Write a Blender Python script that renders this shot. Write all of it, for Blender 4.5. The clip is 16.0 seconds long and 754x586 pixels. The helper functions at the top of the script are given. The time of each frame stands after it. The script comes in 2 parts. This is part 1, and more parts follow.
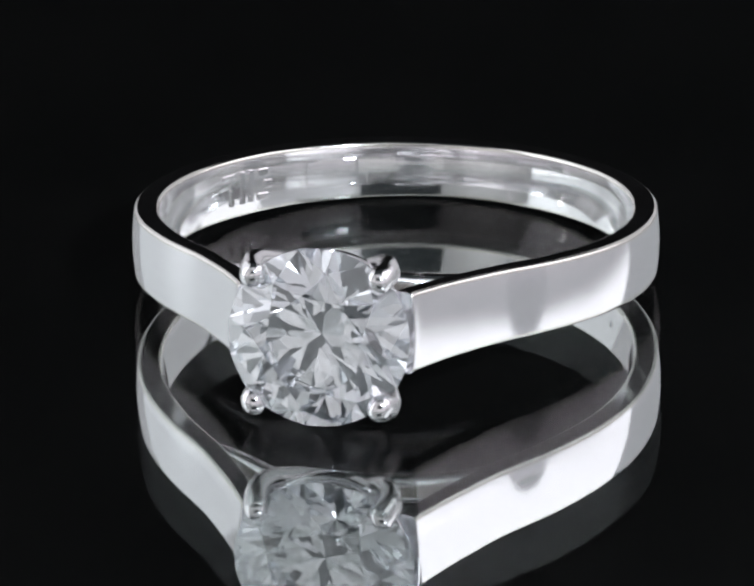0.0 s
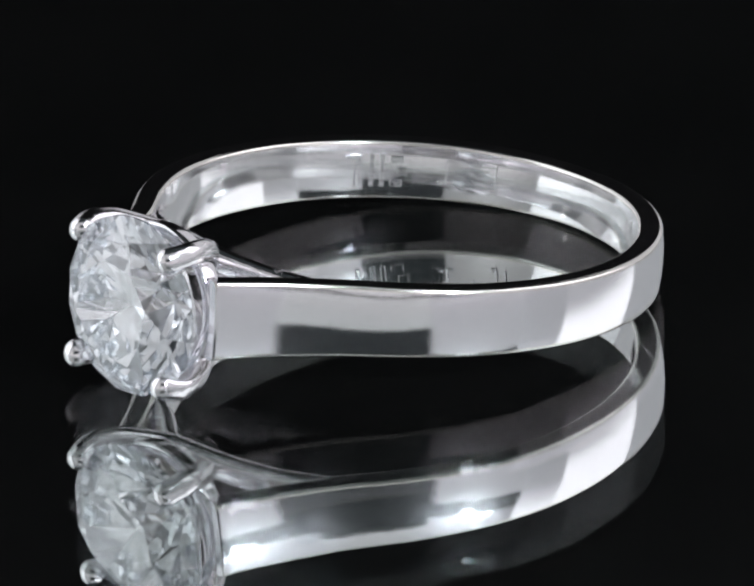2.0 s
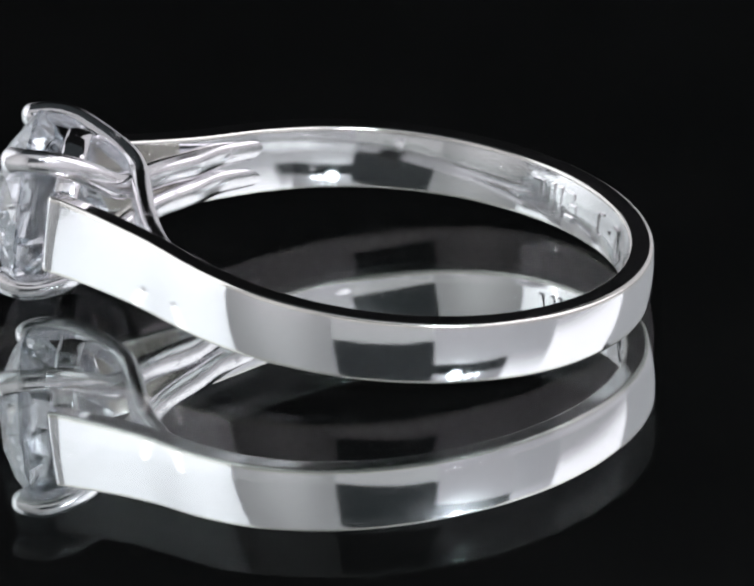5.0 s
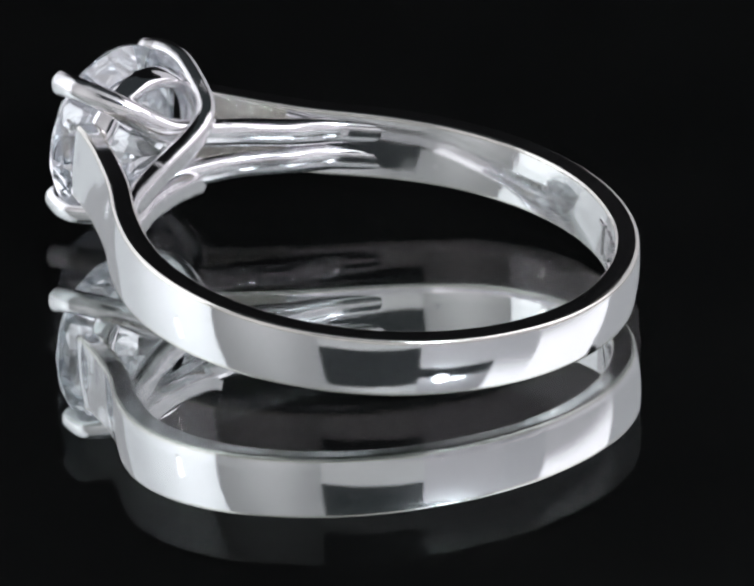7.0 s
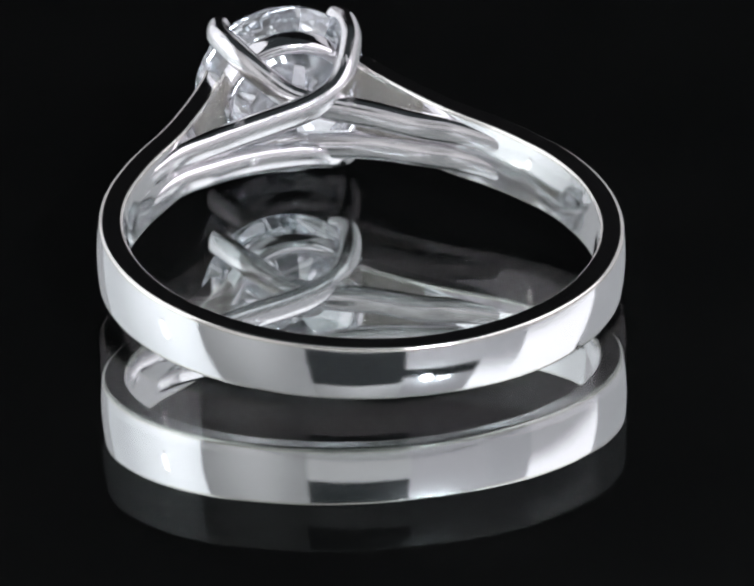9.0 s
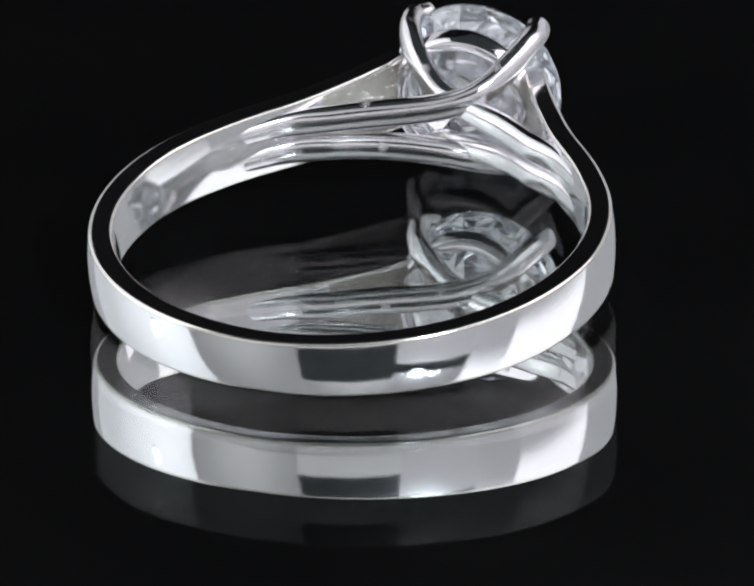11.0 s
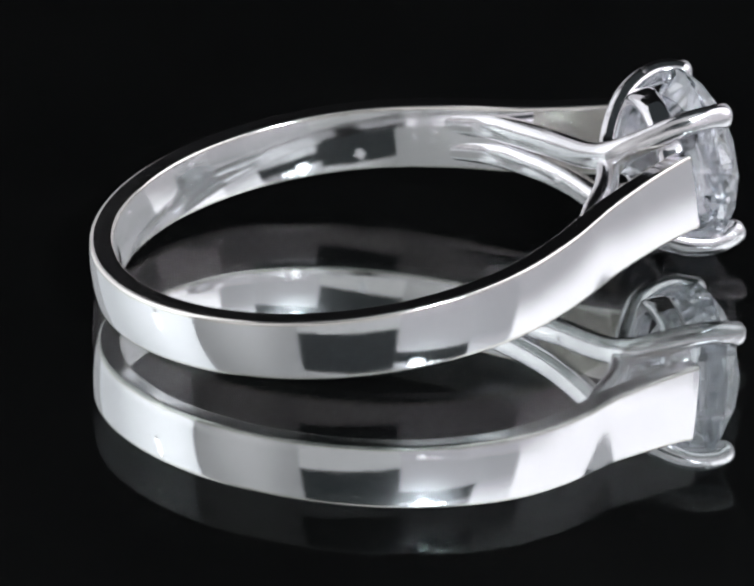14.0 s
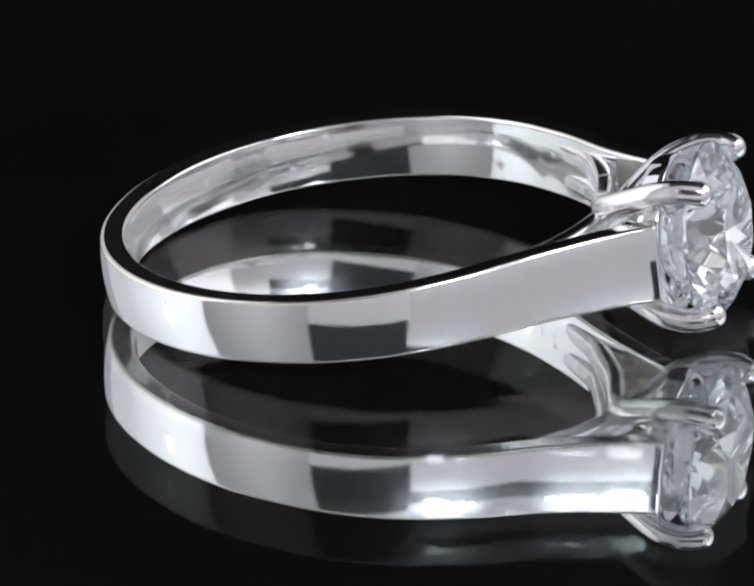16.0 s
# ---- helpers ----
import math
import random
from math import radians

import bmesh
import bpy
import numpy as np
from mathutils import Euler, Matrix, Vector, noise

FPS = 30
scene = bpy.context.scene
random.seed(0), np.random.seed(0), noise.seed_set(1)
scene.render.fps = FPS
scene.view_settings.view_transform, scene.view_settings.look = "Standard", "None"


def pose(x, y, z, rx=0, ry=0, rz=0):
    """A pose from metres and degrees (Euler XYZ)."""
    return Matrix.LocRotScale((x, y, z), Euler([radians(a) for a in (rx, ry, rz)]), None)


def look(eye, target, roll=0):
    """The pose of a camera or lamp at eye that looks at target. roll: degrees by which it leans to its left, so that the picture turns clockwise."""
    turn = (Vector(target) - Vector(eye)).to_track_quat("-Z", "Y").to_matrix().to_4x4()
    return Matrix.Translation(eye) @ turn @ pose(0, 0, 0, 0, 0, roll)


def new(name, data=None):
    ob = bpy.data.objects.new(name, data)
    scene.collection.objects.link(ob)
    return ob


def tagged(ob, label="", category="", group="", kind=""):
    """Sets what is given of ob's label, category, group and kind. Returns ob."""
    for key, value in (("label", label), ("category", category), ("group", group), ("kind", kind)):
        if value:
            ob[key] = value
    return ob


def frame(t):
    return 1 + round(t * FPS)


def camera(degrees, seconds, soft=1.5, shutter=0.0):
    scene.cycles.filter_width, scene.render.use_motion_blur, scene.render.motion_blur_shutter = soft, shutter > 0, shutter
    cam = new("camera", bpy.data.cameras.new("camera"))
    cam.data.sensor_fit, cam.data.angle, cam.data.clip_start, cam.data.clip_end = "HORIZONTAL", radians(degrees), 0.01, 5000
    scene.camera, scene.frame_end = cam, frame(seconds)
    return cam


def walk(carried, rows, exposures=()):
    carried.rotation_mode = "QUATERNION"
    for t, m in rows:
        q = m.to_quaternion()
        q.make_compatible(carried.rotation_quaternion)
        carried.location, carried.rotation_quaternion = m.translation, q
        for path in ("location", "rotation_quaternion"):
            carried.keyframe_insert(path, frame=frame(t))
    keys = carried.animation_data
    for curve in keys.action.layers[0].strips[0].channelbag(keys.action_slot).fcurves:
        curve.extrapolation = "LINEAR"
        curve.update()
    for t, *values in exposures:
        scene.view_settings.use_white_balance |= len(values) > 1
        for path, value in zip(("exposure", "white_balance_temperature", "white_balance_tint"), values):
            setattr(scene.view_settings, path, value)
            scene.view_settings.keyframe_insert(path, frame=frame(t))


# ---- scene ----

MM = 0.001

# ---- camera: a long macro lens on a stand, 40 cm from the ring ----
EL = radians(22.57)
AIM = Vector((0.050, 0.0, -0.055)) * MM
EYE = AIM - Vector((0, math.cos(EL), -math.sin(EL))) * 400 * MM
cam = camera(4.097, 16.0, soft=2.45)
STAND = look(EYE, AIM, -1.10)
walk(cam, [(0.0, STAND), (16.0, STAND)], exposures=[(0.0, 0.1), (16.0, 0.1)])

# ---- world and light ----
world = bpy.data.worlds.new("dark_room")
world.use_nodes = True
world.node_tree.nodes["Background"].inputs[0].default_value = (0.78, 0.92, 1.0, 1)
world.node_tree.nodes["Background"].inputs[1].default_value = 0.030
scene.world = world
# light goes many times to and fro inside a cut stone
scene.cycles.max_bounces = scene.cycles.glossy_bounces = scene.cycles.transmission_bounces = 28


# ---- materials ----
def nodes_of(name):
    m = bpy.data.materials.new(name)
    m.use_nodes = True
    t = m.node_tree
    return m, t, t.nodes["Principled BSDF"]


def add(t, kind, **values):
    n = t.nodes.new(kind)
    for k, v in values.items():
        n.inputs[k.replace("_", " ")].default_value = v
    return n


def polished(name, colour, rough, scratch, scale, pits=0.0):
    """Polished metal with a faint swirl of hairline marks and, where asked for, scattered small dents."""
    m, t, b = nodes_of(name)
    b.inputs["Base Color"].default_value = (*colour, 1)
    b.inputs["Metallic"].default_value = 1
    geo = t.nodes.new("ShaderNodeTexCoord")
    big = add(t, "ShaderNodeTexNoise", Scale=scale, Detail=3.0, Roughness=0.5)
    fine = add(t, "ShaderNodeTexNoise", Scale=scale * 9, Detail=4.0, Roughness=0.65, Distortion=1.5)
    t.links.new(geo.outputs["Object"], big.inputs["Vector"])
    t.links.new(geo.outputs["Object"], fine.inputs["Vector"])
    ramp = add(t, "ShaderNodeMapRange", From_Min=0.35, From_Max=0.75, To_Min=rough, To_Max=rough * 1.35)
    t.links.new(fine.outputs["Fac"], ramp.inputs["Value"])
    t.links.new(ramp.outputs["Result"], b.inputs["Roughness"])
    mix = add(t, "ShaderNodeMath")
    mix.operation = "MULTIPLY_ADD"
    mix.inputs[1].default_value = 0.25
    t.links.new(fine.outputs["Fac"], mix.inputs[0])
    t.links.new(big.outputs["Fac"], mix.inputs[2])
    bump = add(t, "ShaderNodeBump", Strength=scratch, Distance=0.00012)
    t.links.new(mix.outputs[0], bump.inputs["Height"])
    if pits:
        cells = add(t, "ShaderNodeTexVoronoi", Scale=1500.0)
        bent = t.nodes.new("ShaderNodeVectorMath")
        bent.operation = "MULTIPLY_ADD"
        bent.inputs[1].default_value = (0.0009, 0.0009, 0.0009)
        t.links.new(fine.outputs["Color"], bent.inputs[0])
        t.links.new(geo.outputs["Object"], bent.inputs[2])
        t.links.new(bent.outputs[0], cells.inputs["Vector"])
        some = t.nodes.new("ShaderNodeSeparateColor")
        t.links.new(cells.outputs["Color"], some.inputs[0])
        size = add(t, "ShaderNodeMapRange", From_Min=0.6, From_Max=1.0, To_Min=0.0, To_Max=0.34)
        t.links.new(some.outputs[0], size.inputs["Value"])
        inside = t.nodes.new("ShaderNodeMath")
        inside.operation = "SUBTRACT"
        inside.use_clamp = True
        t.links.new(size.outputs["Result"], inside.inputs[0])
        t.links.new(cells.outputs["Distance"], inside.inputs[1])
        dent = add(t, "ShaderNodeBump", Strength=pits, Distance=0.0006)
        dent.invert = True
        t.links.new(inside.outputs[0], dent.inputs["Height"])
        t.links.new(bump.outputs["Normal"], dent.inputs["Normal"])
        bump = dent
    t.links.new(bump.outputs["Normal"], b.inputs["Normal"])
    scuff = add(t, "ShaderNodeBsdfAnisotropic", Color=(*colour, 1), Roughness=0.25)
    both = add(t, "ShaderNodeMixShader")
    worn = add(t, "ShaderNodeMapRange", From_Min=0.42, From_Max=0.70, To_Min=0.03, To_Max=0.17)
    t.links.new(fine.outputs["Fac"], worn.inputs["Value"])
    t.links.new(worn.outputs["Result"], both.inputs[0])
    t.links.new(b.outputs[0], both.inputs[1])
    t.links.new(scuff.outputs[0], both.inputs[2])
    t.links.new(both.outputs[0], t.nodes["Material Output"].inputs["Surface"])
    return m


def gem(name):
    """Clear diamond, thinly dusty; an uneven pale haze painted in stands for blur glow."""
    m, t, b = nodes_of(name)
    out = t.nodes["Material Output"]
    t.nodes.remove(b)
    g = add(t, "ShaderNodeBsdfGlass", Color=(0.985, 0.993, 1.0, 1), Roughness=0.0, IOR=2.417)
    haze = add(t, "ShaderNodeBsdfDiffuse", Color=(0.86, 0.88, 0.94, 1))
    geo = t.nodes.new("ShaderNodeTexCoord")
    mottle = add(t, "ShaderNodeTexNoise", Scale=700.0, Detail=3.0)
    t.links.new(geo.outputs["Object"], mottle.inputs["Vector"])
    amount = add(t, "ShaderNodeMapRange", From_Min=0.3, From_Max=0.7, To_Min=0.006, To_Max=0.018)
    t.links.new(mottle.outputs["Fac"], amount.inputs["Value"])
    both = t.nodes.new("ShaderNodeMixShader")
    t.links.new(amount.outputs["Result"], both.inputs[0])
    t.links.new(g.outputs[0], both.inputs[1])
    t.links.new(haze.outputs[0], both.inputs[2])
    t.links.new(both.outputs[0], out.inputs["Surface"])
    return m


def clear_glass(name):
    m, t, b = nodes_of(name)
    out = t.nodes["Material Output"]
    t.nodes.remove(b)
    g = add(t, "ShaderNodeBsdfGlass", Color=(1.0, 1.0, 1.0, 1), Roughness=0.0, IOR=1.14)
    # pale diffuse share painted in as a faint haze, lifting the mirror's blacks
    veil = add(t, "ShaderNodeBsdfDiffuse", Color=(0.80, 0.78, 0.75, 1))
    at_obj = t.nodes.new("ShaderNodeTexCoord")
    cloud = add(t, "ShaderNodeTexNoise", Scale=90.0, Detail=4.0)
    t.links.new(at_obj.outputs["Object"], cloud.inputs["Vector"])
    amount = add(t, "ShaderNodeMapRange", From_Min=0.3, From_Max=0.7, To_Min=0.0009, To_Max=0.0022)
    t.links.new(cloud.outputs["Fac"], amount.inputs["Value"])
    both = t.nodes.new("ShaderNodeMixShader")
    t.links.new(amount.outputs["Result"], both.inputs[0])
    t.links.new(g.outputs[0], both.inputs[1])
    t.links.new(veil.outputs[0], both.inputs[2])
    t.links.new(both.outputs[0], out.inputs["Surface"])
    return m


def silvering(name):
    m, t, b = nodes_of(name)
    b.inputs["Base Color"].default_value = (0.615, 0.65, 0.64, 1)
    b.inputs["Metallic"].default_value = 1
    b.inputs["Roughness"].default_value = 0.0
    return m


def matt(name, colour, rough=0.9, weave=900.0):
    m, t, b = nodes_of(name)
    geo = t.nodes.new("ShaderNodeTexCoord")
    n = add(t, "ShaderNodeTexNoise", Scale=weave, Detail=4.0)
    t.links.new(geo.outputs["Object"], n.inputs["Vector"])
    ramp = t.nodes.new("ShaderNodeValToRGB")
    ramp.color_ramp.elements[0].color = (*[c * 0.75 for c in colour], 1)
    ramp.color_ramp.elements[1].color = (*[c * 1.25 for c in colour], 1)
    t.links.new(n.outputs["Fac"], ramp.inputs["Fac"])
    t.links.new(ramp.outputs["Color"], b.inputs["Base Color"])
    b.inputs["Roughness"].default_value = rough
    b.inputs["Specular IOR Level"].default_value = 0.0
    return m


def lit(name, colour, strength):
    """A diffuser or lamp that gives off its own light."""
    m, t, b = nodes_of(name)
    b.inputs["Base Color"].default_value = (0.05, 0.05, 0.05, 1)
    b.inputs["Specular IOR Level"].default_value = 0.0
    b.inputs["Emission Color"].default_value = (*colour, 1)
    b.inputs["Emission Strength"].default_value = strength
    return m


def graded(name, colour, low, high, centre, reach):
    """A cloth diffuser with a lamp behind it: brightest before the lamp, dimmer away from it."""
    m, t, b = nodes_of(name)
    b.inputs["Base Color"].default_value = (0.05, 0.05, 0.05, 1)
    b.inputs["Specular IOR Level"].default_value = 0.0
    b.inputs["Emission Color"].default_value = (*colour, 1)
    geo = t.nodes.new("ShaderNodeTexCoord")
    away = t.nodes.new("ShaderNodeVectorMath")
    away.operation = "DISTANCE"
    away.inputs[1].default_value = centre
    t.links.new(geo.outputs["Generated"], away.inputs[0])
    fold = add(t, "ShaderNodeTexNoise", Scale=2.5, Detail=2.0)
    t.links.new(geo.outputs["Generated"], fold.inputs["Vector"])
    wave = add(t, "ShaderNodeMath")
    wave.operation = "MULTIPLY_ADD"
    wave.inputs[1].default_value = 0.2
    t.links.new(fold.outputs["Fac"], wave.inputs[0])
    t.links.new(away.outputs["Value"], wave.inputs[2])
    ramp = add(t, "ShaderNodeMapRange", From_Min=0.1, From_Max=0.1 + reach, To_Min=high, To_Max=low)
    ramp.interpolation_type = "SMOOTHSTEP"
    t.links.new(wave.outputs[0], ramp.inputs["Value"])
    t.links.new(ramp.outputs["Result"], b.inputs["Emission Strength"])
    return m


def raked(name, colour, low, high, across, s0, s1):
    """A diffuser lit aslant from behind: brighter towards its top and one of its sides."""
    m, t, b = nodes_of(name)
    b.inputs["Base Color"].default_value = (0.05, 0.05, 0.05, 1)
    b.inputs["Specular IOR Level"].default_value = 0.0
    b.inputs["Emission Color"].default_value = (*colour, 1)
    geo = t.nodes.new("ShaderNodeTexCoord")
    along = t.nodes.new("ShaderNodeVectorMath")
    along.operation = "DOT_PRODUCT"
    along.inputs[1].default_value = (0.0, across, 1.0)
    t.links.new(geo.outputs["Generated"], along.inputs[0])
    ramp = add(t, "ShaderNodeMapRange", From_Min=s0, From_Max=s1, To_Min=low, To_Max=high)
    ramp.interpolation_type = "SMOOTHSTEP"
    t.links.new(along.outputs["Value"], ramp.inputs["Value"])
    t.links.new(ramp.outputs["Result"], b.inputs["Emission Strength"])
    return m


WHITE_GOLD = polished("polished_white_gold", (0.93, 0.918, 0.94), 0.055, 0.042, 420.0)
WIRE_GOLD = polished("hand_worked_white_gold", (0.88, 0.87, 0.885), 0.09, 0.13, 1100.0, 0.3)
INNER_GOLD = polished("finger_worn_white_gold", (0.91, 0.90, 0.91), 0.06, 0.028, 600.0, 0.5)
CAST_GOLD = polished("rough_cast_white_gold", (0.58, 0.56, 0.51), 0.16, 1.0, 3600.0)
EDGE_GOLD = polished("worn_edge_white_gold", (0.86, 0.84, 0.80), 0.11, 0.05, 900.0)
DIAMOND = gem("diamond")
PLATE_GLASS = clear_glass("plate_glass")
SILVER = silvering("mirror_silvering")
VELVET = matt("black_velvet", (0.0054, 0.0053, 0.0053))
GREY_CLIP = matt("grey_plastic", (0.5, 0.5, 0.5), 0.5)
BLACK_PAINT = matt("black_card", (0.006, 0.006, 0.006))
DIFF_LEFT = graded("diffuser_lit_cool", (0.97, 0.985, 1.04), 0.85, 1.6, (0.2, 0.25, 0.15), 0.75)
DIFF_RIGHT = raked("diffuser_lit_warm", (1.0, 0.965, 1.03), 0.56, 1.6, 0.08, 0.16, 0.31)
DIFF_SIDE = lit("diffuser_side_dim", (0.985, 0.97, 1.03), 0.5)
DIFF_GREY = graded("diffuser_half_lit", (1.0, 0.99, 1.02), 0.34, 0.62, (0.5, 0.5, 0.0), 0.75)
DIFF_LOW = lit("diffuser_low", (1.0, 0.99, 1.02), 0.56)
DIFF_LILAC = raked("diffuser_half_lit_lilac", (0.985, 0.96, 1.03), 0.50, 1.6, 0.0, 0.30, 0.58)
DIFF_LILAC_LOW = lit("diffuser_low_lilac", (0.985, 0.96, 1.03), 0.56)
DIFF_LILAC_HIGH = lit("diffuser_high_lilac", (0.985, 0.96, 1.03), 0.36)
DIFF_TOP = lit("diffuser_top", (0.97, 1.0, 1.07), 0.4)
LED = lit("led_chip", (0.85, 0.92, 1.0), 500.0)
TUBE = lit("lamp_tube", (1.0, 1.0, 1.0), 6.0)


# ---- mesh helpers ----
def part(name, bm, material, parent, label=""):
    """Links a bmesh in millimetres as one mesh under a thing or a part."""
    bmesh.ops.scale(bm, vec=(MM, MM, MM), verts=bm.verts)
    me = bpy.data.meshes.new(name)
    bm.to_mesh(me)
    bm.free()
    for m in material if isinstance(material, (list, tuple)) else (material,):
        me.materials.append(m)
    ob = new(name, me)
    if parent is not None:
        ob.parent = parent
    if label:
        ob["label"] = label
    return ob


def box(bm, centre, size, turn=0.0, bevel=0.0):
    made = bmesh.ops.create_cube(bm, size=1.0)["verts"]
    bmesh.ops.scale(bm, vec=size, verts=made)
    if bevel:
        edges = list({e for v in made for e in v.link_edges})
        out = bmesh.ops.bevel(bm, geom=edges, offset=bevel, segments=2, affect="EDGES", profile=0.5)
        made = list({v for f in out["faces"] for v in f.verts} | {v for v in made if v.is_valid})
    bmesh.ops.rotate(bm, cent=(0, 0, 0), matrix=Matrix.Rotation(turn, 3, "Z"), verts=made)
    bmesh.ops.translate(bm, vec=centre, verts=made)
    return made


def skin(bm, rows, closed_ring=True, caps=True, smooth=True):
    """Faces between rows of points, each row a closed section."""
    vs = [[bm.verts.new(p) for p in row] for row in rows]
    n = len(vs[0])
    for a, b in zip(vs, vs[1:]):
        for i in range(n):
            j = (i + 1) % n
            f = bm.faces.new((a[i], a[j], b[j], b[i]))
            f.smooth = smooth
    if caps:
        bm.faces.new(vs[0][::-1])
        bm.faces.new(vs[-1])
    bmesh.ops.recalc_face_normals(bm, faces=bm.faces)
    return vs


def curve_through(points, steps):
    """A smooth curve through points (Catmull-Rom)."""
    pts = [np.array(p, float) for p in points]
    pts = [2 * pts[0] - pts[1]] + pts + [2 * pts[-1] - pts[-2]]
    out = []
    for i in range(1, len(pts) - 2):
        a, b, c, d = pts[i - 1:i + 3]
        for k in range(steps):
            x = k / steps
            out.append(0.5 * (2 * b + (c - a) * x + (2 * a - 5 * b + 4 * c - d) * x * x + (3 * b - a - 3 * c + d) * x ** 3))
    out.append(pts[-2])
    return out


# ---- the stage ----
PLATE = 1.595


def mirror_plate():
    plate = tagged(new("mirror_plate"), "thick clear glass mirror plate lying on a black velvet table", "mirror")
    bm = bmesh.new()
    box(bm, (0, 20, -PLATE / 2), (200, 240, PLATE))
    bmesh.ops.delete(bm, geom=[f for f in bm.faces if f.normal.z < -0.5], context="FACES")
    part("glass", bm, PLATE_GLASS, plate, "clear glass sheet")
    bm = bmesh.new()
    box(bm, (0, 20, -PLATE - 0.15), (200, 240, 0.3))
    part("silvered_back", bm, SILVER, plate, "silvered mirror backing")
    return plate


def stage():
    bm = bmesh.new()
    box(bm, (0, 0, -PLATE - 10.3), (900, 1400, 20))
    tagged(part("table", bm, VELVET, None), "black velvet covered table top", "table", kind="structure")
    bm = bmesh.new()
    box(bm, (0, 180, 120), (700, 6, 290))
    tagged(part("backdrop", bm, VELVET, None), "black velvet backdrop", "backdrop", kind="structure")


def at(az, r, z=0.0):
    a = radians(az)
    return Vector((r * math.sin(a), -r * math.cos(a), z))


def panel(name, az0, az1, r, z0, z1, material, label):
    """An upright diffuser board in a thin black frame, standing round the mirror."""
    thing = tagged(new(name), label, "light panel", "diffuser boards round the ring")
    a, b = at(az0, r), at(az1, r)
    mid, way = (a + b) / 2, b - a
    turn = math.atan2(way.y, way.x)
    bm = bmesh.new()
    box(bm, (mid.x, mid.y, (z0 + z1) / 2), (way.length, 2.0, z1 - z0), turn)
    part("diffuser", bm, material, thing)
    out = Vector((mid.x, mid.y, 0)).normalized() * 2.6
    bm = bmesh.new()
    box(bm, (mid.x + out.x, mid.y + out.y, (z0 + z1) / 2), (way.length + 2, 3.0, z1 - z0 + 2), turn)
    part("backing", bm, BLACK_PAINT, thing, "black backing board")
    return thing


def light_booth():
    panel("light_panel", -168, -146, 150, 0.5, 95, DIFF_SIDE, "dimly lit grey diffuser board beside the mirror")
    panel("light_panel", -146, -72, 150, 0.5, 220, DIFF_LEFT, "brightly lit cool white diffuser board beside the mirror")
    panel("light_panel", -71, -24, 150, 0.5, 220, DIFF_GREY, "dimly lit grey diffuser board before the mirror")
    panel("light_panel", -24, 18, 150, 0.5, 37, DIFF_LOW, "low grey diffuser board under the lens opening")
    # unseen board, added so that more light enters the stone
    panel("light_panel", -24, 18, 150, 118, 220, DIFF_GREY, "unseen grey glowing board added above the lens opening to brighten the stone")
    panel("light_panel", 18, 52, 150, 0.5, 78, DIFF_LILAC_LOW, "low lilac grey diffuser board below the lamp")
    panel("light_panel", 18, 52, 150, 102, 220, DIFF_LILAC_HIGH, "lilac grey diffuser board hung behind the lamp")
    panel("light_panel", 52, 73, 150, 0.5, 220, DIFF_LILAC, "dimly lit lilac grey diffuser board before the mirror")
    panel("light_panel", 73, 117, 150, 0.5, 220, DIFF_RIGHT, "brightly lit warm white diffuser board beside the mirror")
    panel("light_panel", 117, 167, 150, 0.5, 95, DIFF_SIDE, "dimly lit grey diffuser board beside the mirror")
    top = tagged(new("light_panel"), "white overhead diffuser board above the mirror", "light panel", "diffuser boards round the ring")
    bm = bmesh.new()
    box(bm, (0, -112, 224), (250, 76, 2))
    part("diffuser", bm, DIFF_TOP, top)
    bm = bmesh.new()
    box(bm, (0, -112, 226.6), (254, 80, 3))
    part("backing", bm, BLACK_PAINT, top, "black backing board")
    led_lamp(29.7, 99, ((-3, -2, 7.0), (14, 2, 2.8), (23, 1, 1.6)), 137)
    tube = tagged(new("lamp_tube"), "short white lamp tube fixed upright on a diffuser board", "lamp")
    bm = bmesh.new()
    bmesh.ops.create_cone(bm, cap_ends=True, segments=20, radius1=1.8, radius2=1.8, depth=15)
    bmesh.ops.translate(bm, vec=at(-93, 121.0, 47.5), verts=bm.verts)
    part("glass_tube", bm, TUBE, tube)
    for z in (39.0, 56.0):
        bm = bmesh.new()
        box(bm, at(-93, 121.8, z), (5.0, 3.6, 2.0), radians(-109), 0.3)
        part("clip", bm, GREY_CLIP, tube, "pale grey plastic clip")


def led_lamp(az, z, chips, r=165):
    lamp = tagged(new("led_lamp"), "bright white bulbs in small black sockets", "lamp", "spot lamps")
    a = radians(az)
    for x, y, size in chips:
        p = at(az, r - 1, z + y) + Vector((math.cos(a), math.sin(a), 0)) * x
        bm = bmesh.new()
        bmesh.ops.create_uvsphere(bm, u_segments=16, v_segments=10, radius=size)
        bmesh.ops.translate(bm, vec=p, verts=bm.verts)
        part("led", bm, LED, lamp)
        bm = bmesh.new()
        bmesh.ops.create_cone(bm, cap_ends=True, segments=20, radius1=size * 0.8, radius2=size * 0.8, depth=7)
        bmesh.ops.rotate(bm, cent=(0, 0, 0), matrix=Matrix.Rotation(math.pi / 2, 3, "X") , verts=bm.verts)
        bmesh.ops.rotate(bm, cent=(0, 0, 0), matrix=Matrix.Rotation(a, 3, "Z"), verts=bm.verts)
        bmesh.ops.translate(bm, vec=p + Vector((math.sin(a), -math.cos(a), 0)) * 5.0, verts=bm.verts)
        part("socket", bm, BLACK_PAINT, lamp, "black lamp socket")


# ---- the ring, in its own space: x to the stone, z along the finger ----
def sag(bm):
    """The shank is bent a little: its two sides sit lower than its back and its head."""
    for v in bm.verts:
        v.co.z -= 0.10 * max(0.0, 1 - (v.co.x / 10.8) ** 2)
    return bm


R_OUT, R_IN = 10.0, 9.0
LEAVE = radians(57)


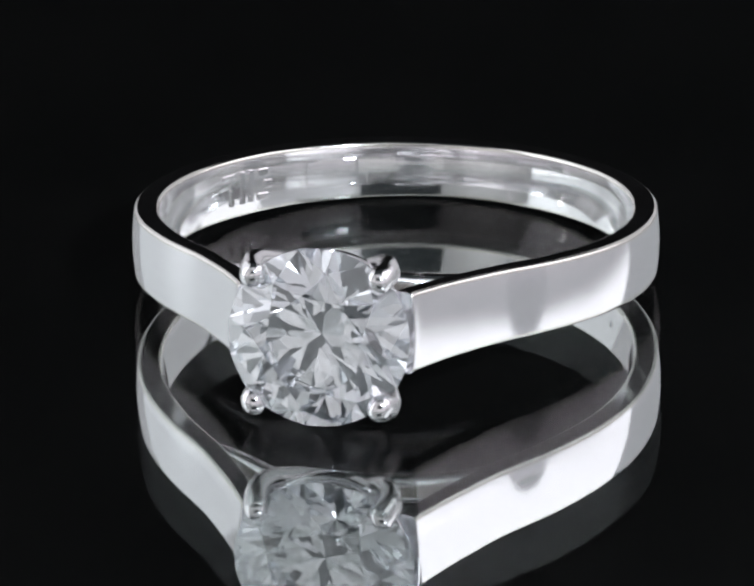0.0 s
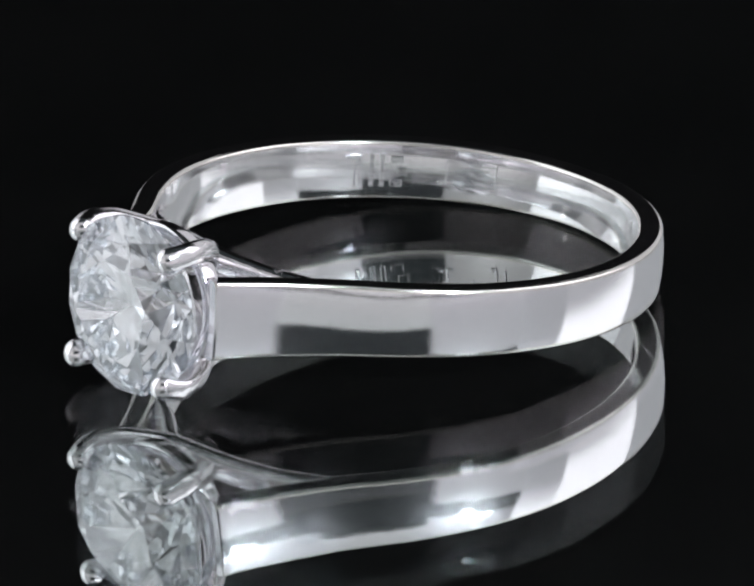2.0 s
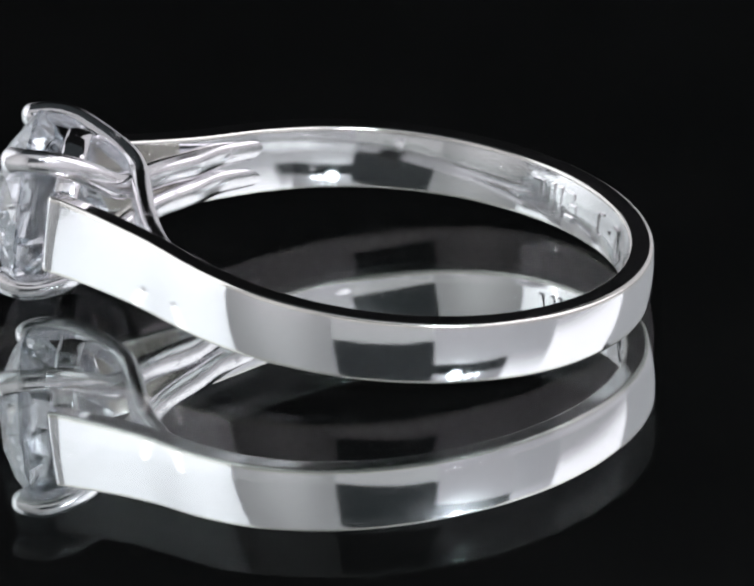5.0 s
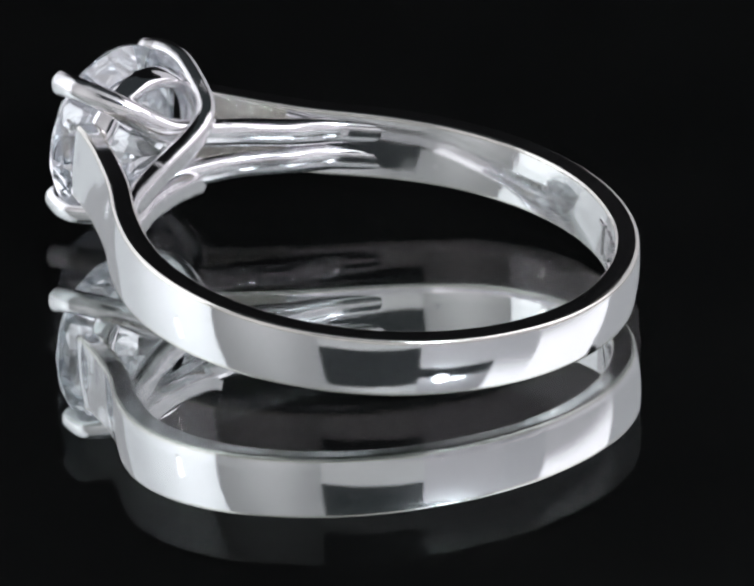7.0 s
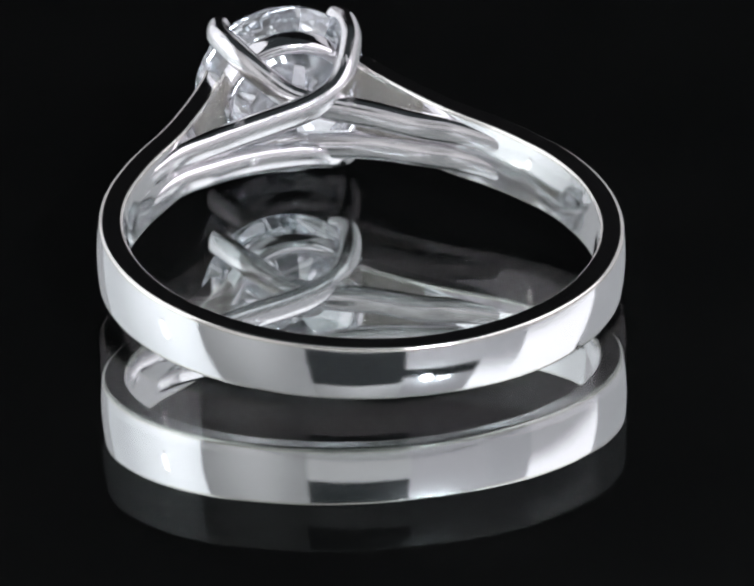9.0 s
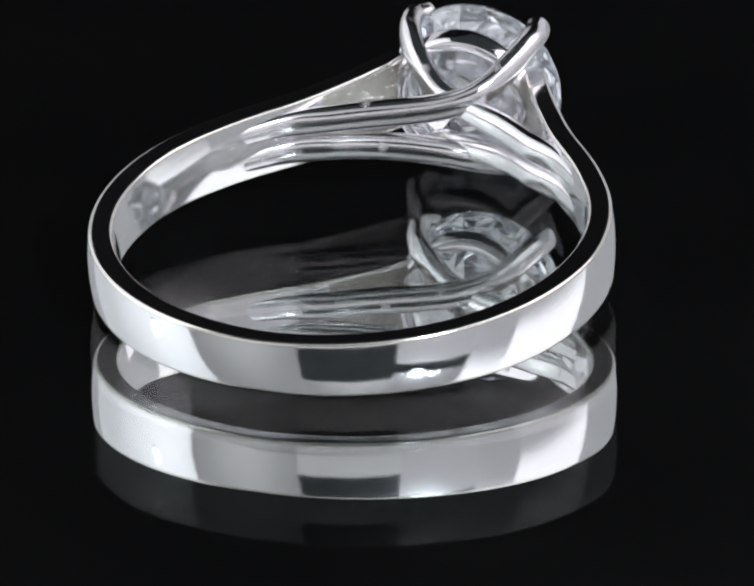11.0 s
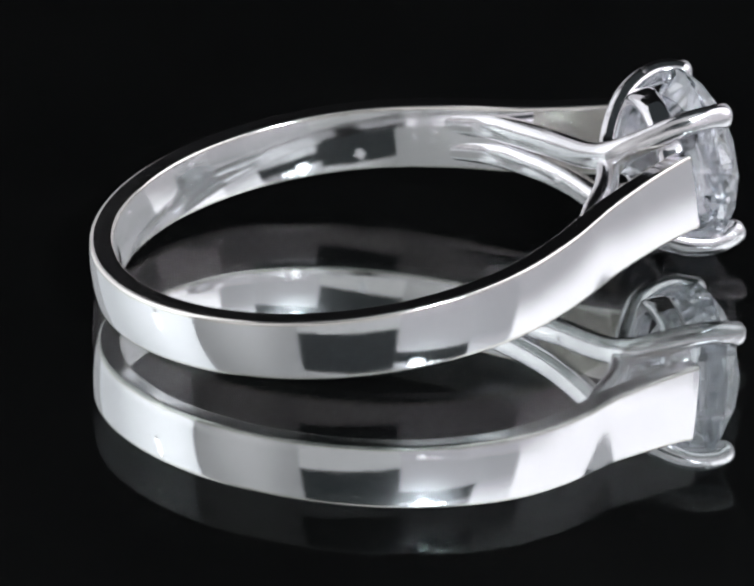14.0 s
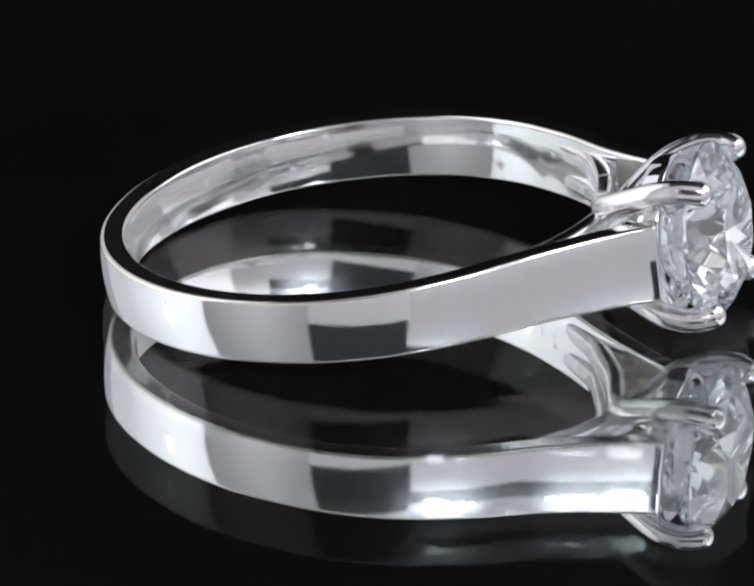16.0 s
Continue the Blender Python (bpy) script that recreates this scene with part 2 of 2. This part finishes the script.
def half_width(x):
    """x: 0 at the back of the band, 1 at the stone."""
    return 1.09 + 0.32 * x + 0.13 * x ** 6


def shoulder_angle(x):
    """Where the outer face looks along the shoulder, in degrees from the stone: hollow at first, flared at its end."""
    knots = ((0.0, 57.0), (0.33, 48.5), (0.62, 56.0), (0.93, 61.2), (1.0, 73.0))
    for (x0, a0), (x1, a1) in zip(knots, knots[1:]):
        if x <= x1:
            return a0 + (a1 - a0) * (1 - math.cos(math.pi * (x - x0) / (x1 - x0))) / 2
    return a1


def spine(n=150):
    """Stations along one half of the outer face: point, outward normal, share of the way, thickness."""
    arc, run, steps = R_OUT * (math.pi - LEAVE), 8.9, 60
    out = []
    for i in range(n):
        a = math.pi - (math.pi - LEAVE) * i / n
        nrm = np.array([math.cos(a), math.sin(a)])
        out.append((nrm * R_OUT, nrm, R_OUT * (math.pi - a) / (arc + run), R_OUT - R_IN))
    p = np.array([math.cos(LEAVE), math.sin(LEAVE)]) * R_OUT
    for i in range(steps + 1):
        x = i / steps
        a = radians(shoulder_angle(x))
        out.append((p, np.array([math.cos(a), math.sin(a)]), (arc + run * x) / (arc + run), 1.0 - 0.12 * x))
        b = radians(shoulder_angle(min(1.0, x + 0.5 / steps)))
        p = p + np.array([math.sin(b), -math.cos(b)]) * run / steps
    return out


def section(p, nrm, hw, th):
    """One closed section of the band: slightly domed outside, eased edges."""
    r, s = 0.15, 0.03
    pts = []

    def put(off, w):
        q = p + nrm * off
        pts.append((q[0], q[1], w))
    dome, rn, rw = 0.10, 0.15, 0.15
    for k in range(13):
        w = -(hw - r - s) + 2 * (hw - r - s) * k / 12
        put(-dome * (w / hw) ** 2, w)
    e = -dome * ((hw - r) / hw) ** 2
    for k in range(6):
        a = math.pi / 2 * k / 5
        put(e - r + r * math.cos(a), hw - r + r * math.sin(a))
    put(e - r - s, hw)
    put(-th + rn + s, hw)
    for k in range(9):
        a = math.pi / 2 * k / 8
        put(-th + rn - rn * math.sin(a), hw - rw + rw * math.cos(a))
    for k in range(9):
        w = (hw - rw - s) - 2 * (hw - rw - s) * k / 8
        put(-th + 0.08 * ((w / (hw - rw)) ** 2 - 1), w)
    for k in range(9):
        a = math.pi / 2 * k / 8
        put(-th + rn - rn * math.cos(a), -hw + rw - rw * math.sin(a))
    put(-th + rn + s, -hw)
    put(e - r - s, -hw)
    for k in range(6):
        a = math.pi / 2 * k / 5
        put(e - r + r * math.sin(a), -hw + r - r * math.cos(a))
    return pts


def band(ring):
    half = spine()
    rows = []
    for p, nrm, x, th in reversed(half[1:]):
        rows.append(section(p * (1, -1), nrm * (1, -1), half_width(x), th))
    for p, nrm, x, th in half:
        rows.append(section(p, nrm, half_width(x), th))
    bm = bmesh.new()
    skin(bm, rows)
    n = len(rows[0])
    eased = {*range(12, 19), *range(20, 30), *range(38, 48), *range(49, n)}
    for k, f in enumerate(bm.faces):
        c = f.calc_center_median()
        if math.hypot(c.x, c.y) < 9.02 and abs(f.normal.z) < 0.5:
            f.material_index = 1
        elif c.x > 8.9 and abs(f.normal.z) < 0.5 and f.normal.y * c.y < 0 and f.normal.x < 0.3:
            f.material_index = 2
        if k % n in eased:
            f.material_index = 3
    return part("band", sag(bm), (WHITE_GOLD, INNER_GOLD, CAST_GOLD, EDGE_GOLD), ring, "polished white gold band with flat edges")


def prong(ring, side, up):
    """One wire that leaves the shank on the far side, crosses under the stone and ends in a claw."""
    s, f = side, 1 if side < 0 else 0
    polar = lambda a, r, w: (r * math.cos(radians(a)), -s * r * math.sin(radians(a)), w)
    stations = spine()[150:]

    def under(x, deep):
        """A point on the inner face of the shoulder, x of the way along it."""
        p, nrm, _, th = stations[round(60 * x)]
        q = p - nrm * (th - deep)
        return (q[0], -s * q[1], 0.56)
    cross = 9.55 + (0.0 if f else 0.75) + (0.0 if up > 0 else 0.25)
    path = [under(0, 0.13), under(0.12, 0.12), under(0.24, 0.08), under(0.38, 0.04), polar(27, 9.33, 0.58),
            polar(15, 9.35 + (0 if f else 0.45) + (0 if up > 0 else 0.2), 0.70 if up > 0 else 0.76),
            (cross + 0.1, 0.0, 1.0 if up > 0 else 1.04), (cross + 0.68, s * (1.48 if f else 0.95), 1.52),
            (11.75, s * (2.20 if f else 1.78), 2.14), (12.65, s * (2.50 if f else 2.30), 2.48), (13.45, s * 2.56, 2.58), (14.0, s * 2.48, 2.52), (14.32, s * 2.36, 2.42)]
    pts = curve_through(path, 8)
    for _ in range(14):
        pts = [pts[0]] + [(a + 2 * b + c) / 4 for a, b, c in zip(pts, pts[1:], pts[2:])] + [pts[-1]]
    rows = []
    n = len(pts)
    a = None
    for i, p in enumerate(pts):
        d = pts[min(i + 1, n - 1)] - pts[max(i - 1, 0)]
        d /= np.linalg.norm(d)
        if a is None:
            a = np.array([p[0], p[1], 0.0])
        a = a - d * np.dot(a, d)
        a /= np.linalg.norm(a)
        b = np.cross(d, a)
        x = i / (n - 1)
        ra, rb = 0.45 - 0.05 * x, 0.54 - 0.08 * max(0.0, min(1.0, (x - 0.45) / 0.35))
        root = min(1.0, 0.06 + 2.8 * x)
        ra, rb = ra * root, rb * min(1.0, 0.55 + 1.6 * x)
        bead = max(0.0, (x - 0.9) / 0.1)
        ra, rb = ra + 0.06 * bead, rb + 0.06 * bead
        e = 2.7 - 0.7 * bead
        row = []
        for k in range(20):
            th = 2 * math.pi * k / 20
            c, sn = math.cos(th), math.sin(th)
            m = (abs(c) ** e + abs(sn) ** e) ** (-1 / e)
            q = p + a * ra * m * c + b * rb * m * sn
            row.append((q[0], q[1], q[2] * up))
        rows.append(row)
    d = pts[-1] - pts[-2]
    d /= np.linalg.norm(d)
    last = np.array(rows[-1])
    mid = last.mean(axis=0)
    d = d * (1, 1, up)
    for k in range(1, 6):
        a = math.pi / 2 * k / 5.3
        rows.append([tuple(mid + (q - mid) * math.cos(a) + d * 0.42 * math.sin(a)) for q in last])
    bm = bmesh.new()
    skin(bm, rows)
    return part("prong", sag(bm), WIRE_GOLD, ring, "rounded white gold claw wire")


def gallery(ring):
    """The small collar under the stone."""
    rows = []
    for k in range(64):
        a = 2 * math.pi * k / 64
        row = []
        for j in range(24):
            b = 2 * math.pi * j / 24
            c, d = math.cos(b), math.sin(b)
            m = (c ** 4 + d ** 4) ** -0.25
            r = 2.66 + 0.26 * m * c + 0.10 * m * d
            row.append((12.16 + 0.48 * m * d, r * math.cos(a), r * math.sin(a)))
        rows.append(row)
    rows.append(rows[0])
    bm = bmesh.new()
    skin(bm, rows, caps=False)
    bmesh.ops.remove_doubles(bm, verts=bm.verts, dist=1e-5)
    return part("gallery_collar", bm, WHITE_GOLD, ring)


GIRDLE_AT, STONE_R = 13.79, 3.40
TURN_C, TURN_S = math.cos(radians(13)), math.sin(radians(13))


def diamond(ring):
    """A round brilliant: table, stars, kites, upper and lower halves, mains."""
    rt, rm, rl, g = 0.56, 0.79, 0.24, 0.028
    hc, hp = 0.325, 0.882
    c = math.cos(math.pi / 8)
    ring_at = lambda r, a, z: np.array([r * math.cos(a), r * math.sin(a), z])
    step = math.pi / 4
    T = [ring_at(rt, k * step, hc) for k in range(8)]
    zm = g + (1 - rm * c) / (1 - rt) * (hc - g)
    M = [ring_at(rm, (k + 0.5) * step, zm) for k in range(8)]
    zl = -g - (1 - rl * c) * (hp - g)
    L = [ring_at(rl, (k + 0.5) * step, zl) for k in range(8)]
    C = np.array([0, 0, -hp])
    fine = 4

    def edge(apex, a0, a1, z):
        """Girdle points between two angles, in the plane of the facet that ends in apex."""
        p, q = ring_at(1, a0, z), ring_at(1, a1, z)
        nrm = np.cross(p - apex, q - apex)
        pts = []
        for i in range(fine + 1):
            a = a0 + (a1 - a0) * i / fine
            x, y = math.cos(a), math.sin(a)
            zz = apex[2] - (nrm[0] * (x - apex[0]) + nrm[1] * (y - apex[1])) / nrm[2]
            pts.append(np.array([x, y, zz]))
        return pts
    bm = bmesh.new()
    cache = {}

    def v(p):
        key = tuple(round(float(x), 5) for x in p)
        if key not in cache:
            cache[key] = bm.verts.new((GIRDLE_AT + p[2] * STONE_R, (p[0] * TURN_C - p[1] * TURN_S) * STONE_R, (p[0] * TURN_S + p[1] * TURN_C) * STONE_R))
        return cache[key]

    def face(pts):
        return bm.faces.new([v(p) for p in pts])
    face(T)
    for k in range(8):
        j = (k + 1) % 8
        a, h, b = k * step, (k + 0.5) * step, (k + 1) * step
        face([T[k], M[k], T[j]])
        face([T[k], M[k - 1], ring_at(1, a, g), M[k]])
        face([C, L[k - 1], ring_at(1, a, -g), L[k]])
        for a0, a1 in ((a, h), (h, b)):
            up, low = edge(M[k], a0, a1, g), edge(L[k], a0, a1, -g)
            face([M[k], *up])
            face([L[k], *low])
            for i in range(fine):
                face([up[i], up[i + 1], low[i + 1], low[i]])
    bmesh.ops.remove_doubles(bm, verts=bm.verts, dist=1e-4)
    bmesh.ops.recalc_face_normals(bm, faces=bm.faces)
    return part("diamond", bm, DIAMOND, ring, "clear round brilliant cut diamond")


def stamp(shank):
    """The maker's marks inside the band, unreadable, as small raised bars."""
    for a, w, h, t in ((237.9, 0.55, 0.17, 0.62), (236.9, -0.05, 1.2, 0.2), (233.2, 0.0, 1.3, 0.2), (230.6, 0.0, 1.3, 0.2),
                       (226.9, 0.46, 0.3, 0.5), (225.6, -0.02, 0.32, 0.42), (227.0, -0.5, 0.28, 0.5),
                       (214.5, 0.05, 0.95, 0.08), (213.2, 0.54, 0.09, 0.4), (213.6, -0.38, 0.12, 0.24), (208.0, 0.1, 0.16, 0.12),
                       (203.4, 0.52, 0.1, 0.5), (201.5, 0.0, 1.25, 0.09), (202.4, -0.5, 0.16, 0.2), (199.0, -0.3, 0.5, 0.07)):
        bm = bmesh.new()
        box(bm, (0, 0, w), (0.10, t, h), 0.0, 0.03)
        bmesh.ops.translate(bm, vec=(R_IN - 0.088, 0, 0), verts=bm.verts)
        bmesh.ops.rotate(bm, cent=(0, 0, 0), matrix=Matrix.Rotation(radians(a), 3, "Z"), verts=bm.verts)
        part("hallmark", sag(bm), INNER_GOLD, shank)


def build_ring():
    ring = tagged(new("ring"), "white gold solitaire ring with a round diamond, lying on a mirror", "ring")
    shank = band(ring)
    for side in (1, -1):
        for up in (1, -1):
            prong(ring, side, up)
    gallery(ring)
    diamond(ring)
    stamp(shank)
    return ring


mirror_plate()
stage()
light_booth()
the_ring = build_ring()


# ---- the turntable carries the ring round ----
TILT, LEAN = 6.0, 0.52


def ring_pose(angle):
    """The ring on the plate, turned by angle; at 0 its stone looks at the lens."""
    seat = Matrix.Translation(Vector((-0.68, 0.681, 2.13)) * MM) @ pose(0, 0, 0, 0, -TILT, 0) @ pose(0, 0, 0, LEAN, 0, 0)
    return pose(0, 0, 0, 0, 0, -90 - angle) @ seat


def motions():
    walk(the_ring, [(t / 2, ring_pose(12.27 + 17.214 * t / 2)) for t in range(33)])


motions()
